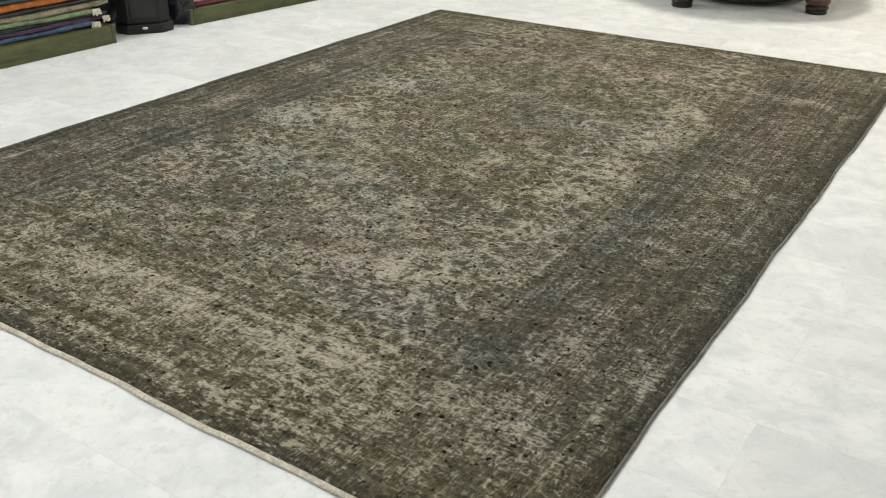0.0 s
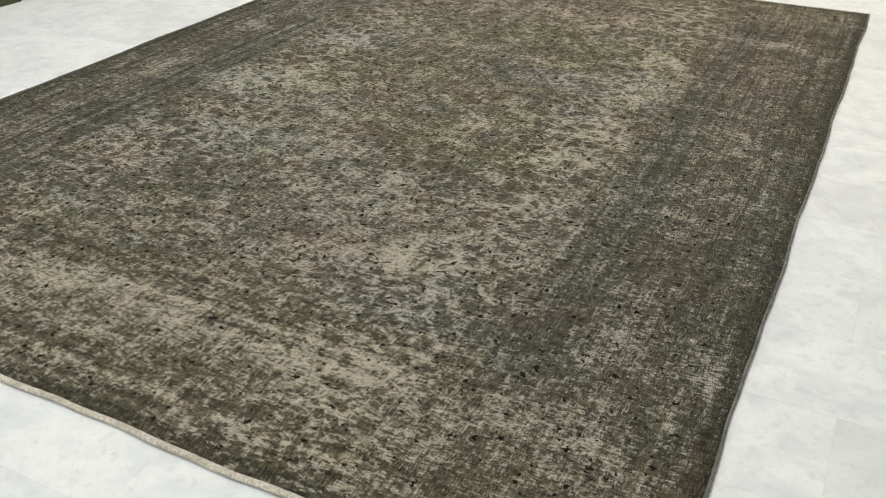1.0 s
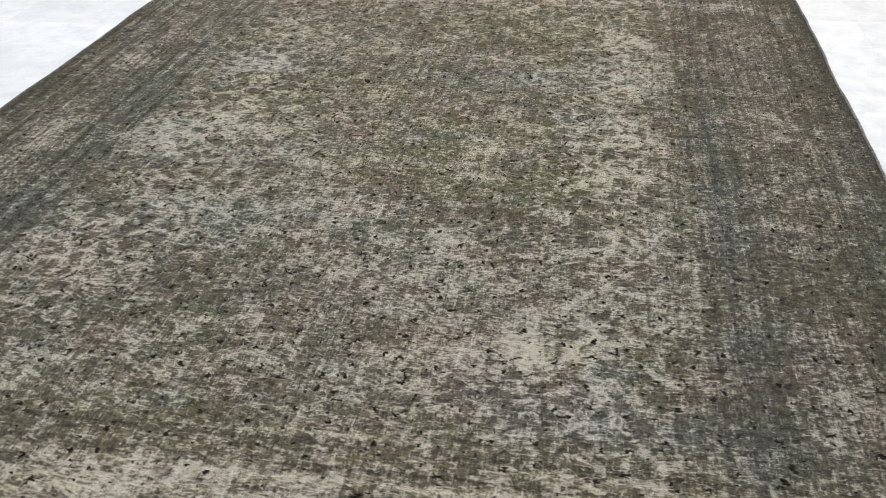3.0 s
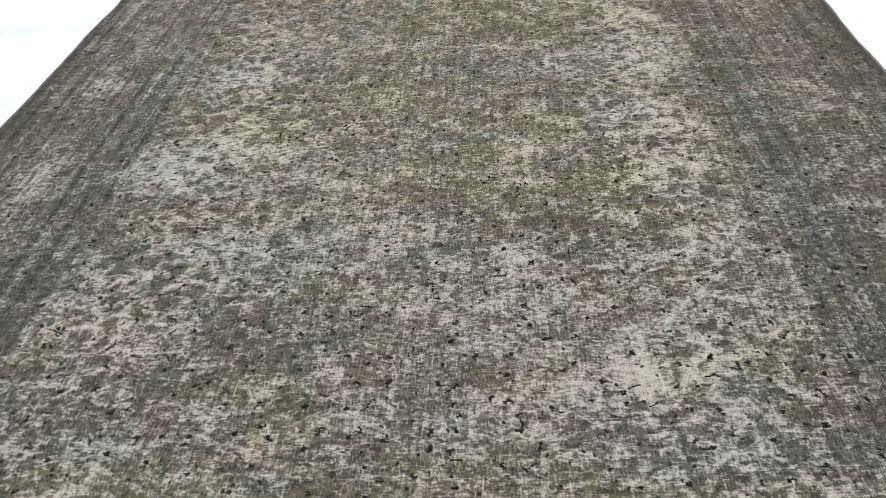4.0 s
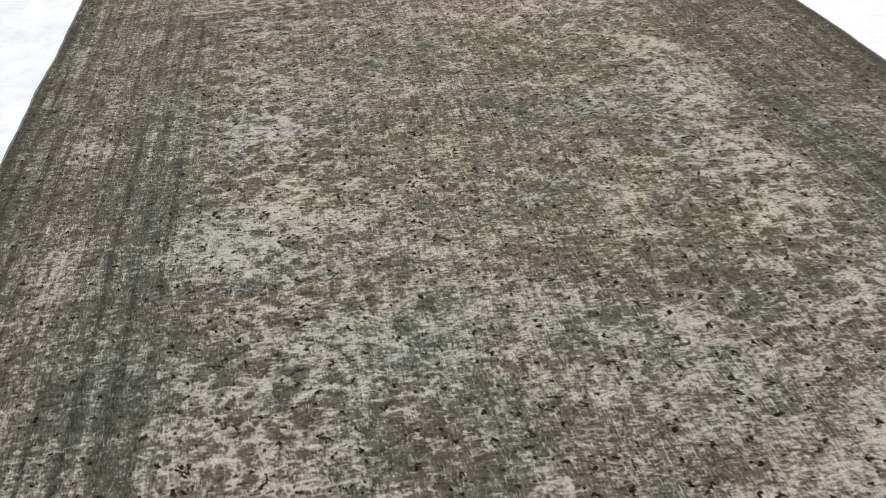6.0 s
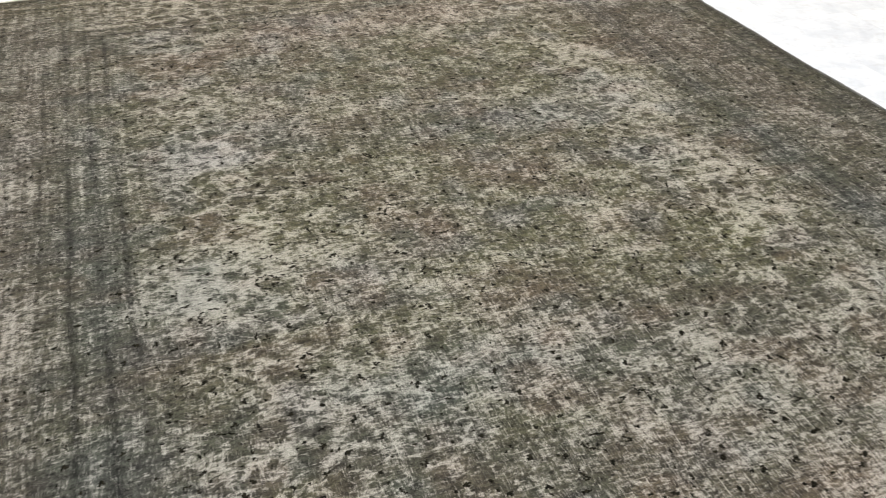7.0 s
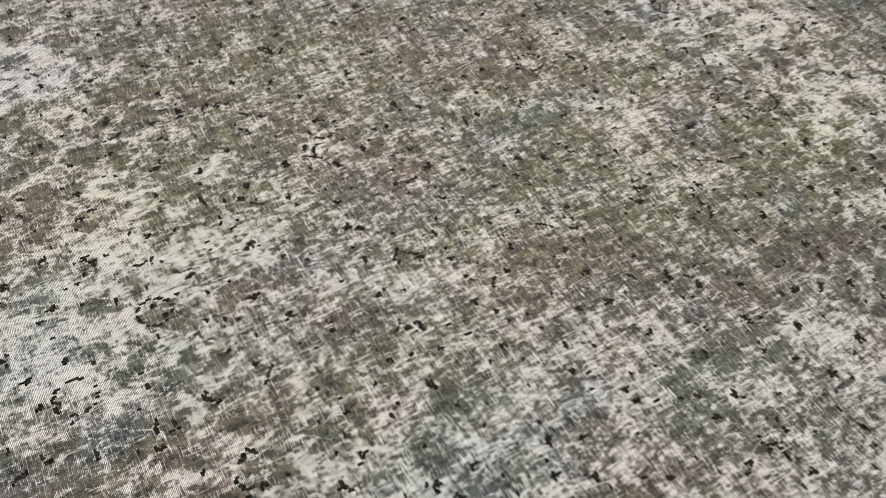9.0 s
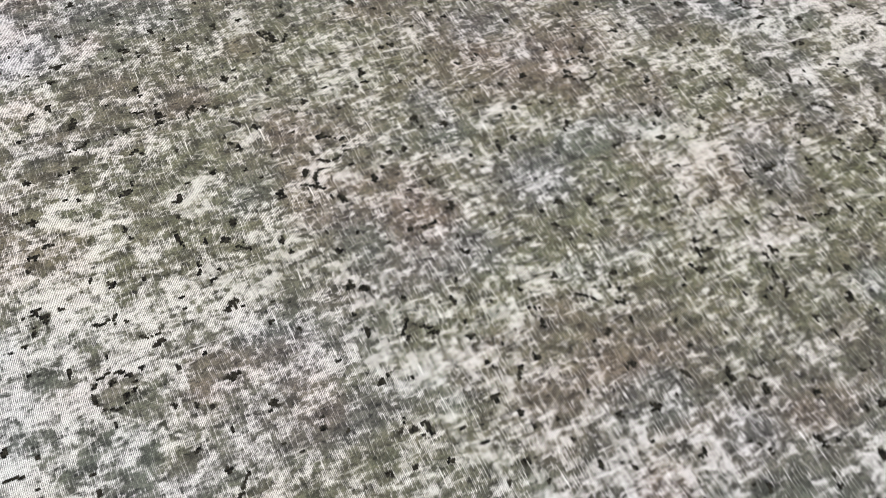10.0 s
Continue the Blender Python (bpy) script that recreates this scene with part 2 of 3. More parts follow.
M_BADGE = plain_material("silver_badge", (0.55, 0.55, 0.56), 0.35, 0.1, 80.0, 0.8)
M_BAG = plain_material("dark_nylon", (0.012, 0.014, 0.022), 0.55, 0.4, 30.0)
M_FRINGE = cloth_material("white_cotton_fringe", (0.70, 0.67, 0.60), (0.55, 0.52, 0.46), 300.0)


# ---- mesh helpers ----
def mesh_of(name, bm, material, smooth=True):
    me = bpy.data.meshes.new(name)
    bm.normal_update()
    bm.to_mesh(me)
    bm.free()
    me.materials.append(material)
    if smooth:
        me.polygons.foreach_set("use_smooth", [True] * len(me.polygons))
        me.set_sharp_from_angle(angle=radians(38))
    return me


def part(name, bm, material, parent, label="", smooth=True):
    ob = new(name, mesh_of(name, bm, material, smooth))
    ob.parent = parent
    if label:
        ob["label"] = label
    return ob


def box_bm(x0, x1, y0, y1, z0, z1, bevel=0.003, seg=2):
    bm = bmesh.new()
    m = Matrix.Translation(((x0 + x1) / 2, (y0 + y1) / 2, (z0 + z1) / 2)) @ Matrix.Diagonal((x1 - x0, y1 - y0, z1 - z0, 1))
    bmesh.ops.create_cube(bm, size=1.0, matrix=m)
    if bevel:
        bmesh.ops.bevel(bm, geom=list(bm.edges), offset=bevel, segments=seg, profile=0.5, affect="EDGES")
    return bm


def lathe_bm(profile, segments=32, at=(0, 0, 0)):
    """A turned shape from (radius, height) pairs."""
    bm = bmesh.new()
    rings = []
    for r, z in profile:
        rings.append([bm.verts.new((at[0] + r * math.cos(2 * math.pi * i / segments), at[1] + r * math.sin(2 * math.pi * i / segments), at[2] + z)) for i in range(segments)])
    for a, b in zip(rings, rings[1:]):
        for i in range(segments):
            j = (i + 1) % segments
            bm.faces.new((a[i], a[j], b[j], b[i]))
    bm.faces.new(list(reversed(rings[0])))
    bm.faces.new(rings[-1])
    return bm


def tube_into(bm, path, radius, sides=6):
    """A thin round strand along the points of path."""
    rings = []
    for k, p in enumerate(path):
        d = (path[min(k + 1, len(path) - 1)] - path[max(k - 1, 0)]).normalized()
        a = d.orthogonal().normalized()
        b = d.cross(a)
        rings.append([bm.verts.new(p + radius * (math.cos(2 * math.pi * i / sides) * a + math.sin(2 * math.pi * i / sides) * b)) for i in range(sides)])
    for a, b in zip(rings, rings[1:]):
        for i in range(sides):
            j = (i + 1) % sides
            bm.faces.new((a[i], a[j], b[j], b[i]))
    bm.faces.new(list(reversed(rings[0])))
    bm.faces.new(rings[-1])


def thing(name, label, category, m=None, group=""):
    ob = new(name)
    if m is not None:
        ob.matrix_world = m
    return tagged(ob, label, category, group)


# ---- the room ----
FLOOR = -0.010
ROOM = (-6.4, 2.4, -2.2, 8.6)
HEIGHT = 3.02


def structure(name, bm, material, label, category):
    ob = new(name, mesh_of(name, bm, material, False))
    return tagged(ob, label, category, kind="structure")


rx0, rx1, ry0, ry1 = ROOM
floor = structure("floor", box_bm(rx0, rx1, ry0, ry1, FLOOR - 0.12, FLOOR - 0.0004, 0), M_GROUT, "white marble tile floor laid in running bond", "floor")
structure("wall_west", box_bm(rx0 - 0.2, rx0, ry0 - 0.2, ry1 + 0.2, FLOOR - 0.12, HEIGHT, 0), M_WALL, "plain off-white painted shop wall", "wall")
structure("wall_east", box_bm(rx1, rx1 + 0.2, ry0 - 0.2, ry1 + 0.2, FLOOR - 0.12, HEIGHT, 0), M_WALL, "plain off-white painted shop wall", "wall")
structure("wall_south", box_bm(rx0, rx1, ry0 - 0.2, ry0, FLOOR - 0.12, HEIGHT, 0), M_WALL, "plain off-white painted shop wall", "wall")
structure("wall_north", box_bm(rx0, rx1, ry1, ry1 + 0.2, FLOOR - 0.12, HEIGHT, 0), M_WALL, "plain off-white painted shop wall", "wall")
structure("ceiling", box_bm(rx0 - 0.2, rx1 + 0.2, ry0 - 0.2, ry1 + 0.2, HEIGHT, HEIGHT + 0.2, 0), M_CEIL, "plain white painted ceiling", "ceiling")

# ---- the rug ----
RX0, RX1, RY0, RY1 = -3.394, -0.519, 1.056, 5.055
RW, RL = RX1 - RX0, RY1 - RY0


def smooth(a, b, x):
    t = np.clip((x - a) / (b - a), 0, 1)
    return t * t * (3 - 2 * t)


def value_noise(u, v, scale_u, scale_v, seed):
    """Smooth random values over the rug's plan, about -1 to 1."""
    grid = np.random.RandomState(seed).rand(96, 96)
    x, y = u * scale_u + seed * 3.1, v * scale_v + seed * 1.7
    i, j = np.floor(x).astype(int), np.floor(y).astype(int)
    fx, fy = x - i, y - j
    fx, fy = fx * fx * (3 - 2 * fx), fy * fy * (3 - 2 * fy)
    g = lambda a, b: grid[a % 96, b % 96]
    top = g(i, j) * (1 - fx) + g(i + 1, j) * fx
    low = g(i, j + 1) * (1 - fx) + g(i + 1, j + 1) * fx
    return 2 * (top * (1 - fy) + low * fy) - 1


def blob(u, v, cu, cv, ru, rv):
    w = 0.25 * value_noise(u, v, 9, 9, 5) + 0.2 * value_noise(u, v, 22, 26, 6)
    return np.exp(-np.maximum(0, ((u - cu) / ru) ** 2 + ((v - cv) / rv) ** 2 + w * 1.2))


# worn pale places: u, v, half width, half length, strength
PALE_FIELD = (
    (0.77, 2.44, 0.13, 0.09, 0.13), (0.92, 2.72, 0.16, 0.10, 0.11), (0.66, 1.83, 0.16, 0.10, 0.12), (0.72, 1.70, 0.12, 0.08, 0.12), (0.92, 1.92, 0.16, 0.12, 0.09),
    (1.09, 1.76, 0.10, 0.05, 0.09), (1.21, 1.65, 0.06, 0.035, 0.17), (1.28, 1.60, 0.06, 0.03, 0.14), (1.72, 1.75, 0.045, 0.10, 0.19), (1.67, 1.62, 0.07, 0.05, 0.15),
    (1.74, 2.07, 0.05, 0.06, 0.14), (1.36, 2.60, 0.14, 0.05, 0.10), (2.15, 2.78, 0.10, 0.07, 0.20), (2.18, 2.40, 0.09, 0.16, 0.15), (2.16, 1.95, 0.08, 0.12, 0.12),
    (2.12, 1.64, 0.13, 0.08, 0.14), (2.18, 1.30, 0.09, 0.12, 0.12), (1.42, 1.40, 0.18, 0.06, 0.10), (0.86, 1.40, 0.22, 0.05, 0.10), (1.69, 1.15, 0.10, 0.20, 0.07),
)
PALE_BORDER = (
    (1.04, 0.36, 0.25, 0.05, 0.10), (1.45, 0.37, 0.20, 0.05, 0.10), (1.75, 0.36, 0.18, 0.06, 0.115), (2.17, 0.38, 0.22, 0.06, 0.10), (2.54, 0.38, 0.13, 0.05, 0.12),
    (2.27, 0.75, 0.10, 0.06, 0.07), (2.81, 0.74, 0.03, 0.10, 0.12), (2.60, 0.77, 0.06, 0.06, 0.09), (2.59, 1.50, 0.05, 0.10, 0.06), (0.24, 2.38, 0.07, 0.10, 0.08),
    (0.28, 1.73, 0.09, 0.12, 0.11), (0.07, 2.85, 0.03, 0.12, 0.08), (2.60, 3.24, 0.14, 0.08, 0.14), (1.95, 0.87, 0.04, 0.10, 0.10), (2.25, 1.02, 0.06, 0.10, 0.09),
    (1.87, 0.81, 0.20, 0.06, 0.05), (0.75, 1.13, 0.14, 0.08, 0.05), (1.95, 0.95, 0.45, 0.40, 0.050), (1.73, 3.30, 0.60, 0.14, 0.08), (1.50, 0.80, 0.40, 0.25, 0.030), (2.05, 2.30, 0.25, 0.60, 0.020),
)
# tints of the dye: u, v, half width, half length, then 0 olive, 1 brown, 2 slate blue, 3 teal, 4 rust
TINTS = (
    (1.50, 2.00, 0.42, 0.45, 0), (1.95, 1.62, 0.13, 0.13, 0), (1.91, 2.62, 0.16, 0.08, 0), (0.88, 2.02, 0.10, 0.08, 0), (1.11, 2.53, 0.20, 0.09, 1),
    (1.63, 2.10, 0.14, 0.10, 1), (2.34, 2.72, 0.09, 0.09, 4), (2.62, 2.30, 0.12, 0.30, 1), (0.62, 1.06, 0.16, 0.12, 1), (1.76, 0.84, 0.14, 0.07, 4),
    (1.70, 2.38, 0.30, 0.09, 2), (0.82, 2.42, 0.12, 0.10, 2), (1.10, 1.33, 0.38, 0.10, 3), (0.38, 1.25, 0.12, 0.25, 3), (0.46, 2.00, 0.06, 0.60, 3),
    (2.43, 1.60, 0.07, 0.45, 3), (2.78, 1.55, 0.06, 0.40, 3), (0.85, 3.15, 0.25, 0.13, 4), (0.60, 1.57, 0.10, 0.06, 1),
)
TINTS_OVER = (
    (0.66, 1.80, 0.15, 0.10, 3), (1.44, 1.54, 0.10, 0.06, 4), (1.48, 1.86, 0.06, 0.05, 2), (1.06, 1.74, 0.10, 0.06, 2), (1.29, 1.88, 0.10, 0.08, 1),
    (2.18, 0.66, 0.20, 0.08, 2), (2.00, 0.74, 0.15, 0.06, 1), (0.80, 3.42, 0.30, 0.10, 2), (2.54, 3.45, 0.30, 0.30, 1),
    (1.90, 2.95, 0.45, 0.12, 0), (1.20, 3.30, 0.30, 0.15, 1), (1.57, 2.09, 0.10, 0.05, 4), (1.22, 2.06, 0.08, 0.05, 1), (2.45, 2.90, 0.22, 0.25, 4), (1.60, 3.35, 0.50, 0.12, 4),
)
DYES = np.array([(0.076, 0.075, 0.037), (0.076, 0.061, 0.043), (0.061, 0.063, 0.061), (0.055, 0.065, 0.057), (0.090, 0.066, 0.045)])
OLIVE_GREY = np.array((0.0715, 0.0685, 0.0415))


def rug_design(u, v):
    """Dye colour and wear of the rug at u across and v along it."""
    side = np.minimum(u, RW - u)
    end = np.minimum(v, RL - v)
    color = np.ones(u.shape + (3,)) * OLIVE_GREY
    grey = (smooth(0.5, 0.8, v) * (1 - smooth(1.2, 1.6, v + 0.3 * value_noise(u, v, 4, 4, 51))))[..., None]
    color = color * (1 - 0.8 * grey) + np.array((0.066, 0.064, 0.047)) * 0.8 * grey
    wear = -0.010 + 0.022 * value_noise(u, v, 3.0, 3.5, 1) + 0.036 * value_noise(u, v, 8.0, 11.0, 2)
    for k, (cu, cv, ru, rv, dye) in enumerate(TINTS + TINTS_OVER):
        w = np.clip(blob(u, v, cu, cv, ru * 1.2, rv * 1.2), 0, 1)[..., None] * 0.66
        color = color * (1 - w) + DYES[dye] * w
    for k, dye in enumerate((0, 1, 2, 3, 4, 1)):
        w = smooth(0.35, 0.8, value_noise(u, v, 5.0 + k, 7.0 + k, 20 + k))[..., None] * 0.42
        color = color * (1 - w) + DYES[dye] * w
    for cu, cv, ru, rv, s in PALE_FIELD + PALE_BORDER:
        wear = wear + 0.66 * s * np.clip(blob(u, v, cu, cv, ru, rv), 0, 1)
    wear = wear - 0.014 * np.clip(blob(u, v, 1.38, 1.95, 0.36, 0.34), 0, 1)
    # end borders: tan, with guard lines across the rug
    in_end = smooth(0.03, 0.06, end) * (1 - smooth(0.46, 0.58, end)) * smooth(0.30, 0.42, side + 0.3 * smooth(0.0, 0.4, 0.6 - end))
    tan = np.array((0.080, 0.071, 0.044))
    color = color * (1 - 0.7 * in_end[..., None]) + tan * 0.7 * in_end[..., None]
    wear = wear + 0.017 * np.exp(-((end - 0.37) / 0.13) ** 2) * smooth(0.1, 0.4, side)
    # side borders: slate and teal, with guard stripes along the rug
    in_side = (1 - smooth(0.36, 0.72, side)) * smooth(0.10, 0.5, end)
    slate = np.where((u < RW / 2)[..., None], np.array((0.060, 0.062, 0.050)), np.array((0.055, 0.055, 0.039)))
    color = color * (1 - 0.40 * in_side[..., None]) + slate * 0.40 * in_side[..., None]
    wear = wear - 0.034 * in_side * np.where(u < RW / 2, 0.2, 0.55) - 0.008 * grey[..., 0]
    band = np.exp(-((RW - u - 0.47) / 0.05) ** 2) * smooth(0.3, 0.6, end)
    color = color * (1 - 0.3 * band[..., None]) + np.array((0.044, 0.050, 0.050)) * 0.3 * band[..., None]
    wear = wear - 0.010 * band
    mid = np.exp(-((side - 0.27) / 0.10) ** 2) * smooth(0.1, 0.5, end)
    color = color * (1 - 0.45 * mid[..., None]) + np.array((0.074, 0.063, 0.047)) * 0.45 * mid[..., None]
    wear = wear + 0.025 * mid * (1 + value_noise(u, v, 6, 7, 9))
    # narrow guard stripes
    bend = 0.006 * value_noise(u, v, 4, 4, 31)
    for at, half, tone in ((0.075, 0.009, 0.35), (0.115, 0.008, 1.35), (0.150, 0.008, 0.4), (0.405, 0.007, 0.35), (0.440, 0.007, 1.3), (0.475, 0.008, 0.35), (0.030, 0.006, 0.5), (0.195, 0.005, 0.55), (0.335, 0.005, 0.55), (0.535, 0.007, 0.4), (0.565, 0.006, 1.3)):
        for d in (side, end * 1.05):
            line = np.exp(-((d + bend - at) / half) ** 2) * (0.6 + 0.4 * value_noise(u, v, 5, 5, int(at * 1000)))
            other = end if d is side else side
            line = np.clip(line, 0, 1) * smooth(at - 0.05, at + 0.02, other) * np.where((u > RW / 2) & (side < 0.62), 0.55, 1.0)
            color = color * (1 + (tone - 1) * line[..., None])
            wear = wear + (0.07 if tone > 1 else -0.07) * line
    edge = 1 - smooth(0.0, 0.07, np.minimum(side, end))
    color = color * (1 - 0.35 * edge[..., None])
    wear = wear - 0.08 * edge
    # faint scrolls of the old drawing in the field
    inside = smooth(0.55, 0.7, np.minimum(side, end))
    wave = np.sin(u * 21 + 2.5 * np.sin(v * 9.0)) * np.sin(v * 17 + 2.0 * np.sin(u * 8.0))
    wear = wear + 0.03 * inside * smooth(0.3, 0.9, np.abs(wave)) - 0.012
    return color * 0.93, wear


def edge_wave(y, seed):
    return 0.0030 * math.sin(y * 7.3 + seed) + 0.0016 * math.sin(y * 13.1 + 2.1 * seed) + 0.0008 * math.sin(y * 31 + seed)


def rug_point(a, b):
    """Plan position of the rug at the fractions a across and b along, with its slightly wavy outline."""
    y = RY0 + b * RL
    x0, x1 = RX0 + edge_wave(y, 1.0), RX1 + edge_wave(y, 4.0)
    x = x0 + a * (x1 - x0)
    y0, y1 = RY0 + edge_wave(x, 2.2), RY1 + edge_wave(x, 5.3)
    return x, y0 + b * (y1 - y0)


rug = thing("rug", "large worn overdyed olive-grey vintage wool rug on the marble floor", "rug")
NU, NV = 480, 660
aa, bb = np.meshgrid(np.linspace(0, 1, NU), np.linspace(0, 1, NV))
xs0 = np.vectorize(lambda y: edge_wave(y, 1.0))(RY0 + bb[:, :1] * RL) + RX0
xs1 = np.vectorize(lambda y: edge_wave(y, 4.0))(RY0 + bb[:, :1] * RL) + RX1
px = xs0 + aa * (xs1 - xs0)
ys0 = np.vectorize(lambda x: edge_wave(x, 2.2))(px[0:1, :]) + RY0
ys1 = np.vectorize(lambda x: edge_wave(x, 5.3))(px[-1:, :]) + RY1
py = ys0 + bb * (ys1 - ys0)
uu, vv = px - RX0, py - RY0
border = np.minimum(np.minimum(uu, RW - uu), np.minimum(vv, RL - vv))
pz = 0.0012 * value_noise(uu, vv, 2.2, 2.2, 40) + 0.0006 * value_noise(uu, vv, 60, 60, 41) - 0.004 * (1 - smooth(0.0, 0.012, border))
pile_me = bpy.data.meshes.new("woven_face")
verts = np.stack((px, py, pz), -1).reshape(-1, 3)
index = np.arange(NU * NV).reshape(NV, NU)
faces = np.stack((index[:-1, :-1], index[:-1, 1:], index[1:, 1:], index[1:, :-1]), -1).reshape(-1, 4)
rim = np.concatenate((index[0, :], index[1:, -1], index[-1, -2::-1], index[-2:0:-1, 0]))
low = verts[rim].copy()
low[:, 2] = FLOOR + 0.0005
nv = len(verts)
verts = np.concatenate((verts, low))
r2 = np.roll(rim, -1)
l1 = nv + np.arange(len(rim))
faces = np.concatenate((faces, np.stack((rim, l1, np.roll(l1, -1), r2), -1)))
pile_me.from_pydata(verts.tolist(), [], faces.tolist())
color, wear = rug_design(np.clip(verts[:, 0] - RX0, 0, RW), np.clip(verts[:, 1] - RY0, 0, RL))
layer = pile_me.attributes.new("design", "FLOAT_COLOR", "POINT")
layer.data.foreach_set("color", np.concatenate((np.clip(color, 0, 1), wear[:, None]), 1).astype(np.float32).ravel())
us, vs = np.clip(verts[:, 0] - RX0, 0, RW), np.clip(verts[:, 1] - RY0, 0, RL)
near_side = np.minimum(us, RW - us)
field = pile_me.attributes.new("field", "FLOAT", "POINT")
field.data.foreach_set("value", (0.12 + smooth(0.36, 0.80, near_side) * np.clip(0.30 + 0.60 * np.exp(-((near_side - 0.75) / 0.22) ** 2) + 0.26 * value_noise(us, vs, 3.3, 3.3, 61), 0, 1)).astype(np.float32))
pile_me.materials.append(M_RUG)
pile_me.polygons.foreach_set("use_smooth", [True] * len(pile_me.polygons))
pile = new("woven_face", pile_me)
pile.parent = rug


def strip_along(points, radius_x, radius_z, name, material, label, sides=10, rough=0.0):
    """A soft flattened cord along a line of points lying on the floor."""
    rnd = random.Random(len(points))
    bm = bmesh.new()
    rings = []
    for k, p in enumerate(points):
        d = (points[min(k + 1, len(points) - 1)] - points[max(k - 1, 0)]).normalized()
        s = Vector((d.y, -d.x, 0))
        f = 1 + rough * (rnd.random() - 0.5)
        rings.append([bm.verts.new(p + s * radius_x * f * math.cos(2 * math.pi * i / sides) + Vector((0, 0, radius_z * f * math.sin(2 * math.pi * i / sides)))) for i in range(sides)])
    for a, b in zip(rings, rings[1:]):
        for i in range(sides):
            j = (i + 1) % sides
            bm.faces.new((a[i], a[j], b[j], b[i]))
    bm.faces.new(list(reversed(rings[0])))
    bm.faces.new(rings[-1])
    return part(name, bm, material, rug, label)


for a, off in ((0.0, -0.002), (1.0, 0.002)):
    pts = []
    for k in range(500):
        x, y = rug_point(a, k / 499)
        pts.append(Vector((x + off, y, FLOOR + 0.0055)))
    strip_along(pts, 0.0044, 0.0048, "selvedge", M_CORD, "grey overcast wool edge", rough=0.25)
for b, off in ((0.0, -0.004), (1.0, 0.004)):
    pts = []
    for k in range(420):
        x, y = rug_point(k / 419, b)
        pts.append(Vector((x, y + off + 0.0006 * math.sin(k * 0.23), FLOOR + 0.0045)))
    strip_along(pts, 0.0092 if b == 0 else 0.005, 0.0042, "end_binding", M_KILIM, "cream cotton flatwoven end strip", rough=0.10)

# dark wool knots left standing in the worn pile, on the grid of warps and wefts
rnd = random.Random(11)
knot_verts, knot_faces = [], []
KU, KV = 0.0027, 0.0031


def knot(u, v):
    """One standing knot: a low ragged tuft at the nearest crossing of the weave."""
    u, v = round(u / KU) * KU, round(v / KV) * KV
    z = pz[min(NV - 1, max(0, int(round(v / RL * (NV - 1))))), min(NU - 1, max(0, int(round(u / RW * (NU - 1)))))]
    first = len(knot_verts)
    for su, sv in ((-1, -1), (1, -1), (1, 1), (-1, 1)):
        knot_verts.append((RX0 + u + su * KU * (0.48 + 0.35 * rnd.random()), RY0 + v + sv * KV * (0.48 + 0.35 * rnd.random()), z + 0.0003))
    knot_verts.append((RX0 + u + KU * (rnd.random() - 0.5) * 0.6, RY0 + v + KV * (rnd.random() - 0.5) * 0.6, z + 0.0010 + 0.0005 * rnd.random()))
    for k in range(4):
        knot_faces.append((first + k, first + (k + 1) % 4, first + 4))


def knot_clump(u, v, count):
    """A small uneven clump, grown from crossing to crossing."""
    spots = [(u, v)]
    for _ in range(count - 1):
        a, b = rnd.choice(spots[-6:])
        if rnd.random() < 0.55:
            a += rnd.choice((-1, 1)) * KU
        else:
            b += rnd.choice((-1, 1)) * KV
        spots.append((a, b))
    for a, b in dict.fromkeys((round(a, 4), round(b, 4)) for a, b in spots):
        knot(a, b)


def knot_stem(u, v, turn, bend, steps, keep=0.85, thick=0.45):
    """A drawn line of knots: the stem of a sprig or the outline of a flower."""
    for _ in range(steps):
        if rnd.random() < keep:
            knot(u, v)
            if rnd.random() < thick:
                knot(u + KU, v)
        u, v, turn = u + 0.0030 * math.cos(turn), v + 0.0030 * math.sin(turn), turn + bend


for cell, sizes, field_gaps, border_gaps in ((0.078, (8, 11, 14, 18, 22, 28), 0.10, 0.45), (0.062, (2, 3, 3, 4, 5), 0.10, 0.25)):
    for i in range(int(RW / cell)):
        for j in range(int(RL / cell)):
            u, v = (i + rnd.random()) * cell, (j + rnd.random()) * cell
            side, end = min(u, RW - u), min(v, RL - v)
            if rnd.random() < (border_gaps if side < 0.5 or end < 0.5 else field_gaps) or side < 0.03 or end < 0.03:
                continue
            knot_clump(u, v, rnd.choice(sizes))
# outlines of small flowers and rosettes
for cu, cv, r in ((1.226, 2.03, 0.024), (0.70, 1.69, 0.030), (1.66, 2.02, 0.026), (0.84, 1.78, 0.026), (2.02, 2.05, 0.028), (2.00, 2.60, 0.030), (0.60, 2.75, 0.028), (1.98, 1.72, 0.030)):
    steps = int(2 * math.pi * r / 0.0030)
    knot_stem(cu + r, cv, math.pi / 2, 2 * math.pi / steps, steps, 0.5, 0.8)
# small sprigs: short curved stems, some with a fork
for _ in range(170):
    u, v, t = 0.6 + rnd.random() * (RW - 1.2), 0.6 + rnd.random() * (RL - 1.2), rnd.random() * 6.283
    bend = (rnd.random() - 0.5) * 0.35
    knot_stem(u, v, t, bend, rnd.choice((6, 8, 10, 12)))
    if rnd.random() < 0.5:
        knot_stem(u, v, t + 1.0, -bend, 5)
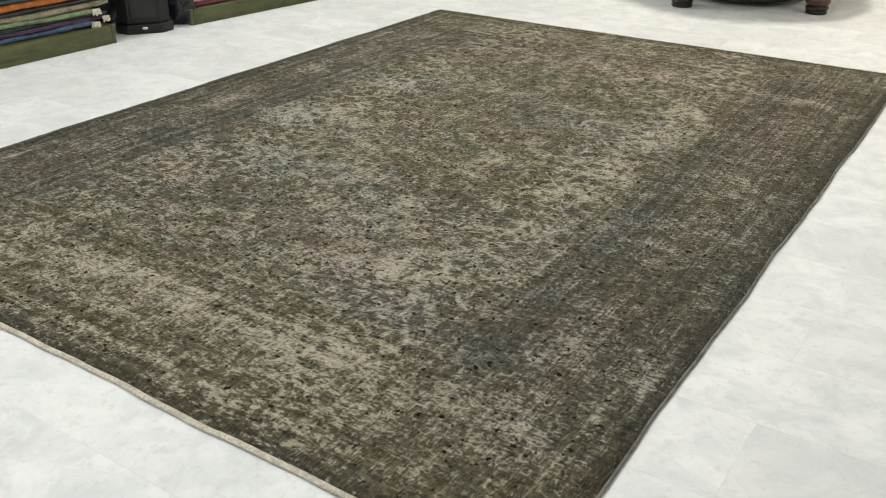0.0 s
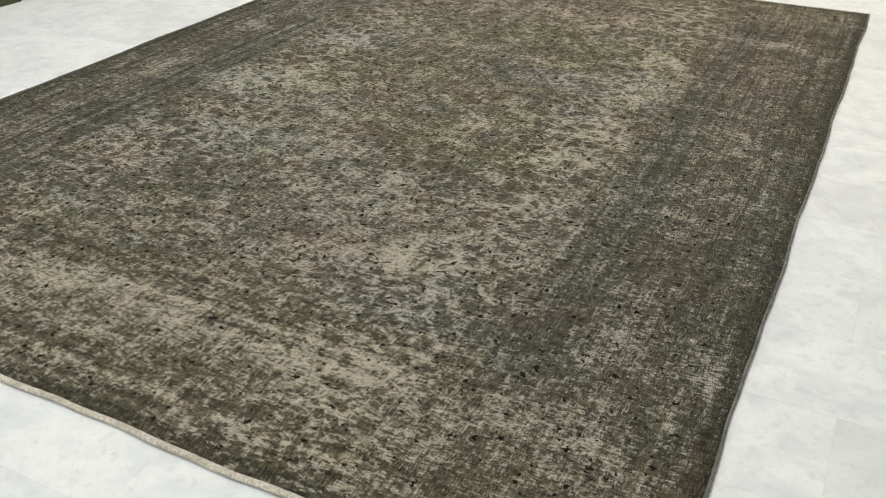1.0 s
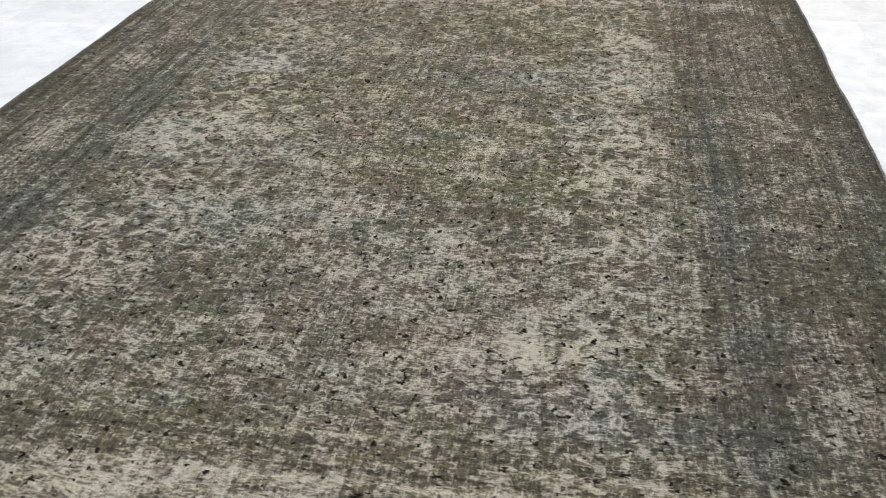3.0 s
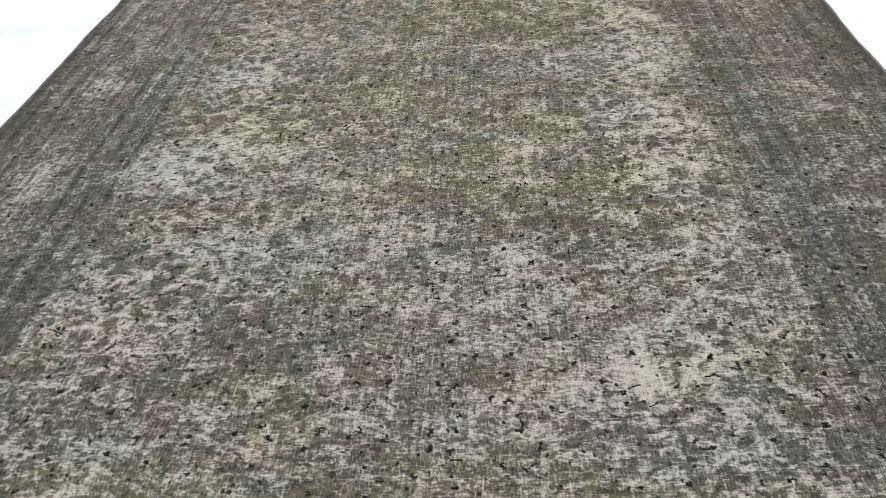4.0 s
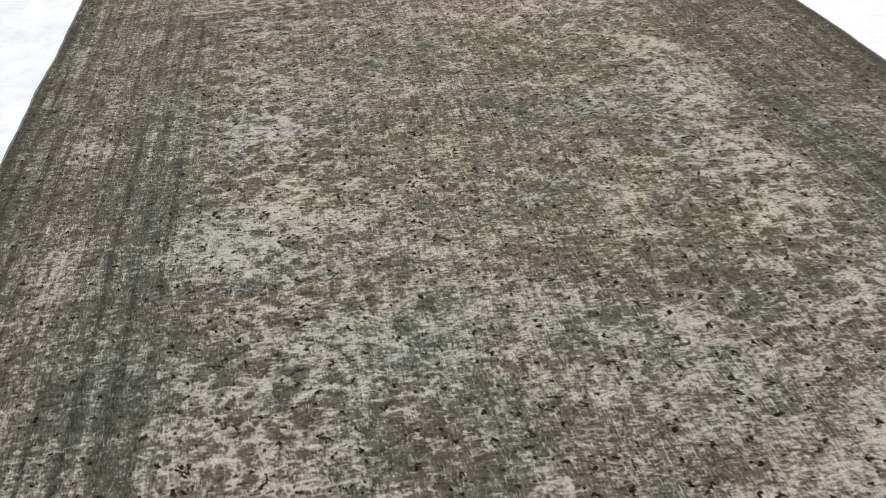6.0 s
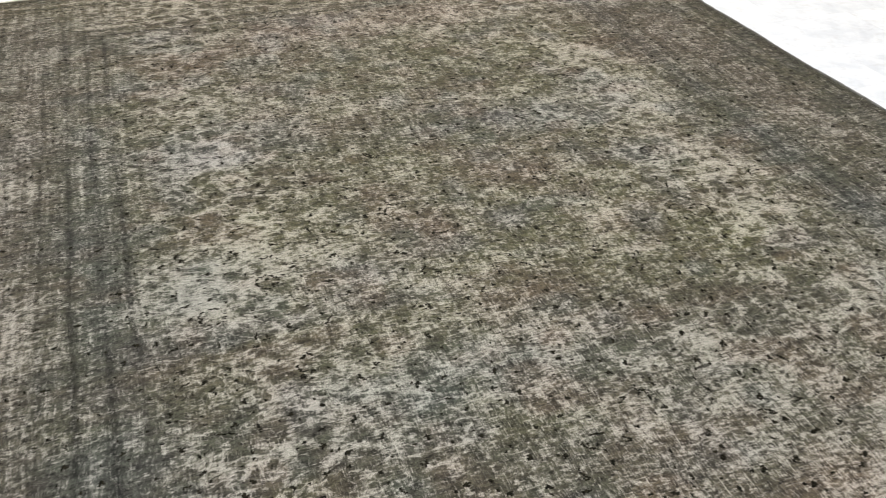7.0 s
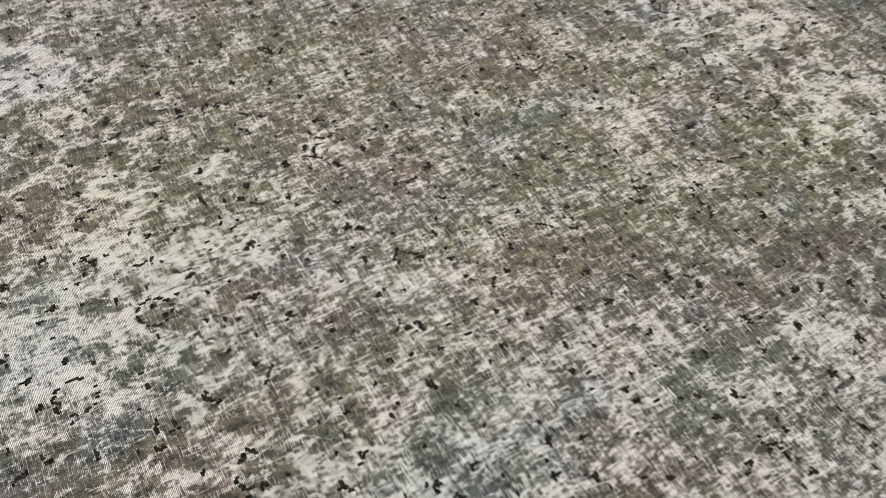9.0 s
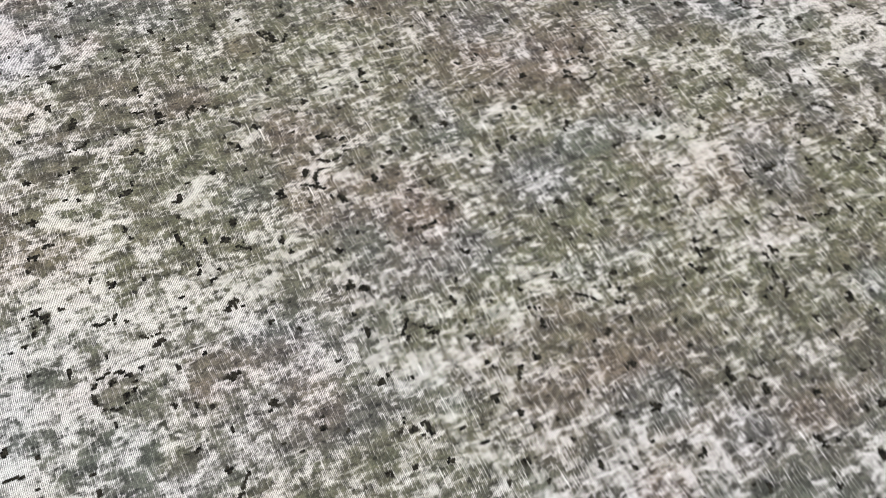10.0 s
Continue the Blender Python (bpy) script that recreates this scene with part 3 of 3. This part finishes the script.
# a small square flower near the end border
for du in (-1, 1):
    for dv in (-1, 1):
        for _ in range(4):
            knot_clump(1.535 + du * 0.022 + (rnd.random() - 0.5) * 0.014, 0.684 + dv * 0.024 + (rnd.random() - 0.5) * 0.014, 7)
knot_me = bpy.data.meshes.new("knot_scatter")
knot_me.from_pydata(knot_verts, [], knot_faces)
knot_me.materials.append(M_KNOT)
knots = new("knot_scatter", knot_me)
knots.parent = rug
tagged(knots, "small clusters of black wool knots", kind="stuff")


# ---- low green platforms with folded rugs ----
def platform(length, depth, height, joints, m, label):
    """A low box of painted boards; its front is the local plane x = 0, and it runs along y from 0."""
    ob = thing("platform", label, "platform", m, "green display platforms")
    cuts = [0.0] + list(joints) + [length - 0.022]
    for y0, y1 in zip(cuts, cuts[1:]):
        part("front_board", box_bm(-0.022, 0.0, y0 + 0.0008, y1 - 0.0008, 0, height - 0.002, 0.003), M_GREEN, ob)
    part("end_board", box_bm(-depth, 0.002, length - 0.022, length, 0, height, 0.003), M_GREEN_END, ob, "green painted end board with worn edges")
    part("end_board", box_bm(-depth, 0.0, -0.024, -0.001, 0, height, 0.003), M_GREEN_END, ob)
    part("back_board", box_bm(-depth, -depth + 0.022, 0, length - 0.0225, 0, height - 0.002, 0.003), M_GREEN, ob)
    n = 5
    for k in range(n):
        x0 = -depth + 0.024 + (depth - 0.048) * k / n
        part("top_board", box_bm(x0 + 0.001, x0 + (depth - 0.048) / n - 0.001, 0.001, length - 0.024, height - 0.022, height - 0.003, 0.002), M_GREEN, ob)
    return ob


def folded_rug(m, length, depth, thick, material, label, sag=0.0, fringe=False, seed=0):
    """A rug folded into a flat pad. Its rounded fold faces +x at x = 0, it runs along y from 0 to length."""
    rnd = random.Random(seed)
    ob = thing("folded_rug", label, "rug", m, "folded rugs in stacks")
    layers = 1 if thick > 0.02 else 2
    for k in range(layers):
        z0, z1 = thick * k / layers, thick * (k + 1) / layers - 0.0008
        bm = bmesh.new()
        rings = []
        stations = 26
        inset = rnd.random() * 0.012
        for i in range(stations):
            f = i / (stations - 1)
            y = f * (length - inset)
            drop = sag * smooth(0.72, 1.0, np.float64(f)) + 0.004 * math.sin(y * 5 + seed) + 0.002 * math.sin(y * 17 + 2 * seed)
            front = -0.006 * rnd.random() - inset * 0.5 + 0.006 * math.sin(y * 9 + seed * 2)
            mid, half = (z0 + z1) / 2, (z1 - z0) / 2
            taper = 1.0 if 0 < i < stations - 1 else 0.72
            prof = [(-depth, -half), (-depth * 0.5, -half), (-0.05, -half)]
            prof += [(-half + half * 1.0 * math.cos(t), half * math.sin(t)) for t in np.linspace(-math.pi / 2, math.pi / 2, 9)]
            prof += [(-0.05, half), (-depth * 0.5, half), (-depth, half)]
            rings.append([bm.verts.new((front + px_, y + (0.004 if i == stations - 1 else 0) * abs(pz_) / max(half, 1e-4) * -1, mid + pz_ * taper + drop * 0.0 + (drop if drop < 0 else drop))) for px_, pz_ in prof])
        for a, b in zip(rings, rings[1:]):
            n = len(a)
            for i in range(n):
                j = (i + 1) % n
                bm.faces.new((a[i], b[i], b[j], a[j]))
        bm.faces.new(rings[0])
        bm.faces.new(list(reversed(rings[-1])))
        bmesh.ops.recalc_face_normals(bm, faces=list(bm.faces))
        part("fold", bm, material, ob)
    if fringe:
        for k in range(9):
            bm = bmesh.new()
            x = 0.004
            y = length - 0.004 - 0.045 * k / 9
            z = thick * (0.75 + 0.2 * rnd.random())
            path = [Vector((x, y, z))]
            for s in range(4):
                path.append(path[-1] + Vector(((rnd.random() - 0.3) * 0.005, (rnd.random() - 0.4) * 0.006, -0.005 - 0.005 * rnd.random())))
            tube_into(bm, path, 0.0052, 6)
            part("tassel", bm, M_FRINGE, ob, "white knotted cotton tassel")
    return ob


A1 = math.degrees(math.atan2(0.035, 0.714))
P1 = Matrix.Translation((-4.47, 3.268, FLOOR)) @ pose(0, 0, 0, 0, 0, -A1)
platform(2.4, 1.0, 0.104, (1.25,), P1 @ pose(0, -2.4, 0), "worn green painted wooden platform carrying a stack of folded rugs")
P2 = Matrix.Translation((-4.434, 3.834, FLOOR)) @ pose(0, 0, 0, 0, 0, -7.2)
platform(2.4, 1.0, 0.098, (0.72,), P2, "green painted wooden platform carrying red folded rugs")

STACK = (
    ("blue", (0.075, 0.125, 0.215), (0.045, 0.075, 0.14), 0.030, -0.135, True, "blue wool rug folded flat, with white fringe"),
    ("plum", (0.105, 0.060, 0.110), (0.06, 0.04, 0.075), 0.018, -0.060, True, "thin plum wool rug folded in a stack"),
    ("slate", (0.055, 0.068, 0.080), (0.032, 0.038, 0.045), 0.019, -0.050, False, "dark slate wool rug folded in a stack"),
    ("green", (0.205, 0.285, 0.160), (0.12, 0.17, 0.095), 0.026, -0.120, True, "pale green wool rug folded, with white fringe"),
    ("sand", (0.275, 0.255, 0.190), (0.17, 0.16, 0.11), 0.031, -0.040, False, "sand and grey wool rug folded in a stack"),
    ("charcoal", (0.048, 0.054, 0.058), (0.025, 0.028, 0.03), 0.021, -0.050, False, "charcoal wool rug folded in a stack"),
    ("orange", (0.46, 0.150, 0.035), (0.34, 0.10, 0.025), 0.034, 0.000, False, "bright orange wool rug with a thick rounded fold"),
    ("teal", (0.045, 0.075, 0.085), (0.03, 0.045, 0.055), 0.024, -0.020, False, "dark teal wool rug folded in a stack"),
    ("grey_blue", (0.115, 0.140, 0.165), (0.07, 0.09, 0.11), 0.022, -0.050, False, "grey-blue wool rug folded in a stack"),
    ("rose", (0.24, 0.10, 0.085), (0.15, 0.06, 0.055), 0.026, -0.060, False, "faded rose wool rug folded in a stack"),
)
z = 0.1035
for k, (key, c1, c2, thick, end, fringe, label) in enumerate(STACK):
    mat = cloth_material("wool_" + key, c1, c2, 90.0)
    folded_rug(P1 @ pose(-0.045 - 0.008 * (k % 3), -1.75, z), 1.82 + end, 0.62, thick, mat, label, 0.0, fringe, k)
    z += thick + 0.0028

z = 0.0975
for k, (key, c1, c2, thick, fringe, label) in enumerate((
    ("wine", (0.19, 0.045, 0.060), (0.10, 0.03, 0.04), 0.024, True, "wine red wool rug folded, with white fringe"),
    ("pink", (0.36, 0.20, 0.21), (0.22, 0.11, 0.12), 0.022, True, "dusty pink wool rug folded, with white fringe"),
    ("brick", (0.17, 0.06, 0.045), (0.10, 0.035, 0.03), 0.026, False, "brick red wool rug folded in a stack"),
)):
    mat = cloth_material("wool_" + key, c1, c2, 90.0)
    folded_rug(P2 @ pose(-0.03 - 0.01 * k, 0.03, z), 2.1, 0.6, thick, mat, label, 0.0, fringe, 40 + k)
    z += thick + 0.0028

# ---- black appliance between the platforms ----
def octagon_bm(wx, wy, cut, z0, z1, top_scale=1.0, bevel=0.006):
    pts = [(wx, wy - cut), (wx - cut, wy), (-wx + cut, wy), (-wx, wy - cut), (-wx, -wy + cut), (-wx + cut, -wy), (wx - cut, -wy), (wx, -wy + cut)]
    bm = bmesh.new()
    lo = [bm.verts.new((x, y, z0)) for x, y in pts]
    hi = [bm.verts.new((x * top_scale, y * top_scale, z1)) for x, y in pts]
    for i in range(8):
        j = (i + 1) % 8
        bm.faces.new((lo[i], lo[j], hi[j], hi[i]))
    bm.faces.new(list(reversed(lo)))
    bm.faces.new(hi)
    bmesh.ops.recalc_face_normals(bm, faces=list(bm.faces))
    bmesh.ops.bevel(bm, geom=list(bm.edges), offset=bevel, segments=2, profile=0.5, affect="EDGES")
    return bm


heater = thing("heater", "black plastic floor appliance with a chamfered base and silver badge", "appliance", pose(-4.635, 3.61, FLOOR, 0, 0, -38))
part("base", octagon_bm(0.168, 0.168, 0.066, 0.0, 0.056), M_BLACK, heater)
part("body", octagon_bm(0.150, 0.154, 0.058, 0.0565, 0.46, 0.97), M_BLACK, heater)
part("front_panel", box_bm(0.140, 0.1525, -0.075, 0.075, 0.095, 0.30, 0.004), M_BLACK_B, heater, "glossy black recessed front panel")
part("badge", lathe_bm([(0.013, 0.0), (0.013, 0.002), (0.010, 0.0035), (0.003, 0.004)], 24), M_BADGE, heater, "small silver oval badge").matrix_local = pose(0.1665, 0.0, 0.034, 0, 90, 0) @ Matrix.Diagonal((0.6, 1.3, 1, 1))
for zz in (0.33, 0.35, 0.37):
    part("vent_slat", box_bm(0.130, 0.1515, -0.07, 0.07, zz, zz + 0.008, 0.002), M_BLACK_B, heater)

# crumpled dark bags standing beside and behind it
def nylon_bag(m, sx, sy, sz, seed, label):
    ob = thing("bag", label, "bag", m, "dark bags")
    bm = bmesh.new()
    bmesh.ops.create_icosphere(bm, subdivisions=5, radius=1.0)
    for vtx in bm.verts:
        p = vtx.co.copy()
        q = p + Vector((seed, 0, 0))
        f = 1 + 0.20 * noise.noise(q * 2.1) + 0.09 * noise.noise(q * 5.3) + 0.03 * abs(noise.noise(q * 13))
        vtx.co = Vector((p.x * sx * f, p.y * sy * f, max(0.0, sz * 0.72 + p.z * sz * f)))
    part("pouch", bm, M_BAG, ob)
    bm = bmesh.new()
    tube_into(bm, [Vector((sx * (0.78 + 0.2 * math.sin(t)), sy * (t / 1.5 - 1) * 0.6, sz * (0.9 + 0.4 * math.sin(t)))) for t in np.linspace(0, 3.0, 14)], 0.006, 6)
    part("strap", bm, M_BAG, ob)
    return ob


nylon_bag(pose(-4.60, 3.80, FLOOR, 0, 0, 15), 0.16, 0.075, 0.13, 0.0, "small crumpled dark nylon bag lying on the floor")
nylon_bag(pose(-5.02, 3.56, FLOOR, 0, 0, -20), 0.17, 0.17, 0.30, 4.0, "large dark nylon bag standing behind the black appliance")


# ---- low round table on bun feet ----
table = thing("round_table", "low dark polished round wooden table on turned bun feet", "table", pose(-1.835, 6.655, FLOOR, 0, 0, 18.8))
part("tabletop", lathe_bm([(0.02, 0.425), (0.68, 0.425), (0.72, 0.432), (0.73, 0.445), (0.72, 0.458), (0.68, 0.465), (0.02, 0.465)], 72), M_WOOD, table)
part("apron", lathe_bm([(0.02, 0.25), (0.585, 0.25), (0.60, 0.262), (0.60, 0.28), (0.585, 0.29), (0.585, 0.4245), (0.02, 0.4245)], 64), M_WOOD, table)
part("pedestal", lathe_bm([(0.02, 0.030), (0.345, 0.030), (0.365, 0.042), (0.365, 0.062), (0.33, 0.078), (0.24, 0.10), (0.19, 0.14), (0.18, 0.2495), (0.02, 0.2495)], 64), M_FOOT, table, "dark turned pedestal held just above the floor")
LEG = [(0.034, 0.125), (0.058, 0.132), (0.062, 0.146), (0.042, 0.160), (0.050, 0.18), (0.056, 0.22), (0.056, 0.2495)]
FOOT = [(0.046, 0.058), (0.070, 0.061), (0.080, 0.076), (0.081, 0.090), (0.073, 0.108), (0.050, 0.121), (0.034, 0.1245)]
RING = [(0.060, 0.0), (0.068, 0.004), (0.070, 0.018), (0.064, 0.024), (0.072, 0.032), (0.074, 0.046), (0.064, 0.057), (0.046, 0.0575)]
for sx in (-1, 1):
    for sy in (-1, 1):
        at = (sx * 0.435, sy * 0.435, 0)
        leg = part("leg", lathe_bm(LEG, 28, at), M_WOOD, table)
        part("bun_foot", lathe_bm(FOOT, 32, at), M_WOOD, leg, "polished reddish brown turned foot")
        part("foot_ring", lathe_bm(RING, 32, at), M_FOOT, leg, "blackened turned ring under the foot")

# ---- marble tiles ----
TW, TH, JOINT = 0.605, 0.303, 0.0006


def tile_mesh():
    bm = box_bm(JOINT / 2, TW - JOINT / 2, JOINT / 2, TH - JOINT / 2, -0.012, 0.0, 0)
    top = [e for e in bm.edges if all(vtx.co.z > -0.001 for vtx in e.verts)]
    bmesh.ops.bevel(bm, geom=top, offset=0.0004, segments=1, profile=0.5, affect="EDGES")
    return mesh_of("tile", bm, M_MARBLE, False)


tile_me = tile_mesh()
rest = []
rows = int((ry1 - ry0) / TH) + 2
k0 = -int((2.376 - ry0) / TH)
count = 0
for k in range(k0, k0 + rows):
    y = 2.376 + (k - 1) * TH
    if y < ry0 or y + TH > ry1:
        continue
    x_at = -0.315 + (0.0 if k % 2 == 0 else TW / 2)
    for n in range(-12, 7):
        x = x_at + n * TW
        if x < rx0 or x + TW > rx1:
            continue
        under = x > RX0 + 0.05 and x + TW < RX1 - 0.05 and y > RY0 + 0.05 and y + TH < RY1 - 0.05
        if not under and -5.3 < x < 0.9 and -0.2 < y < 7.3 and count < 300:
            tile = new("tile", tile_me)
            tile.location = (x, y, FLOOR)
            tile.parent = floor
            count += 1
        else:
            rest.append((x, y))
bm = bmesh.new()
for x, y in rest:
    c = [bm.verts.new(p) for p in ((x + JOINT, y + JOINT, FLOOR), (x + TW - JOINT, y + JOINT, FLOOR), (x + TW - JOINT, y + TH - JOINT, FLOOR), (x + JOINT, y + TH - JOINT, FLOOR))]
    bm.faces.new(c)
tagged(part("tiles_beyond", bm, M_MARBLE, floor, smooth=False), kind="stuff")
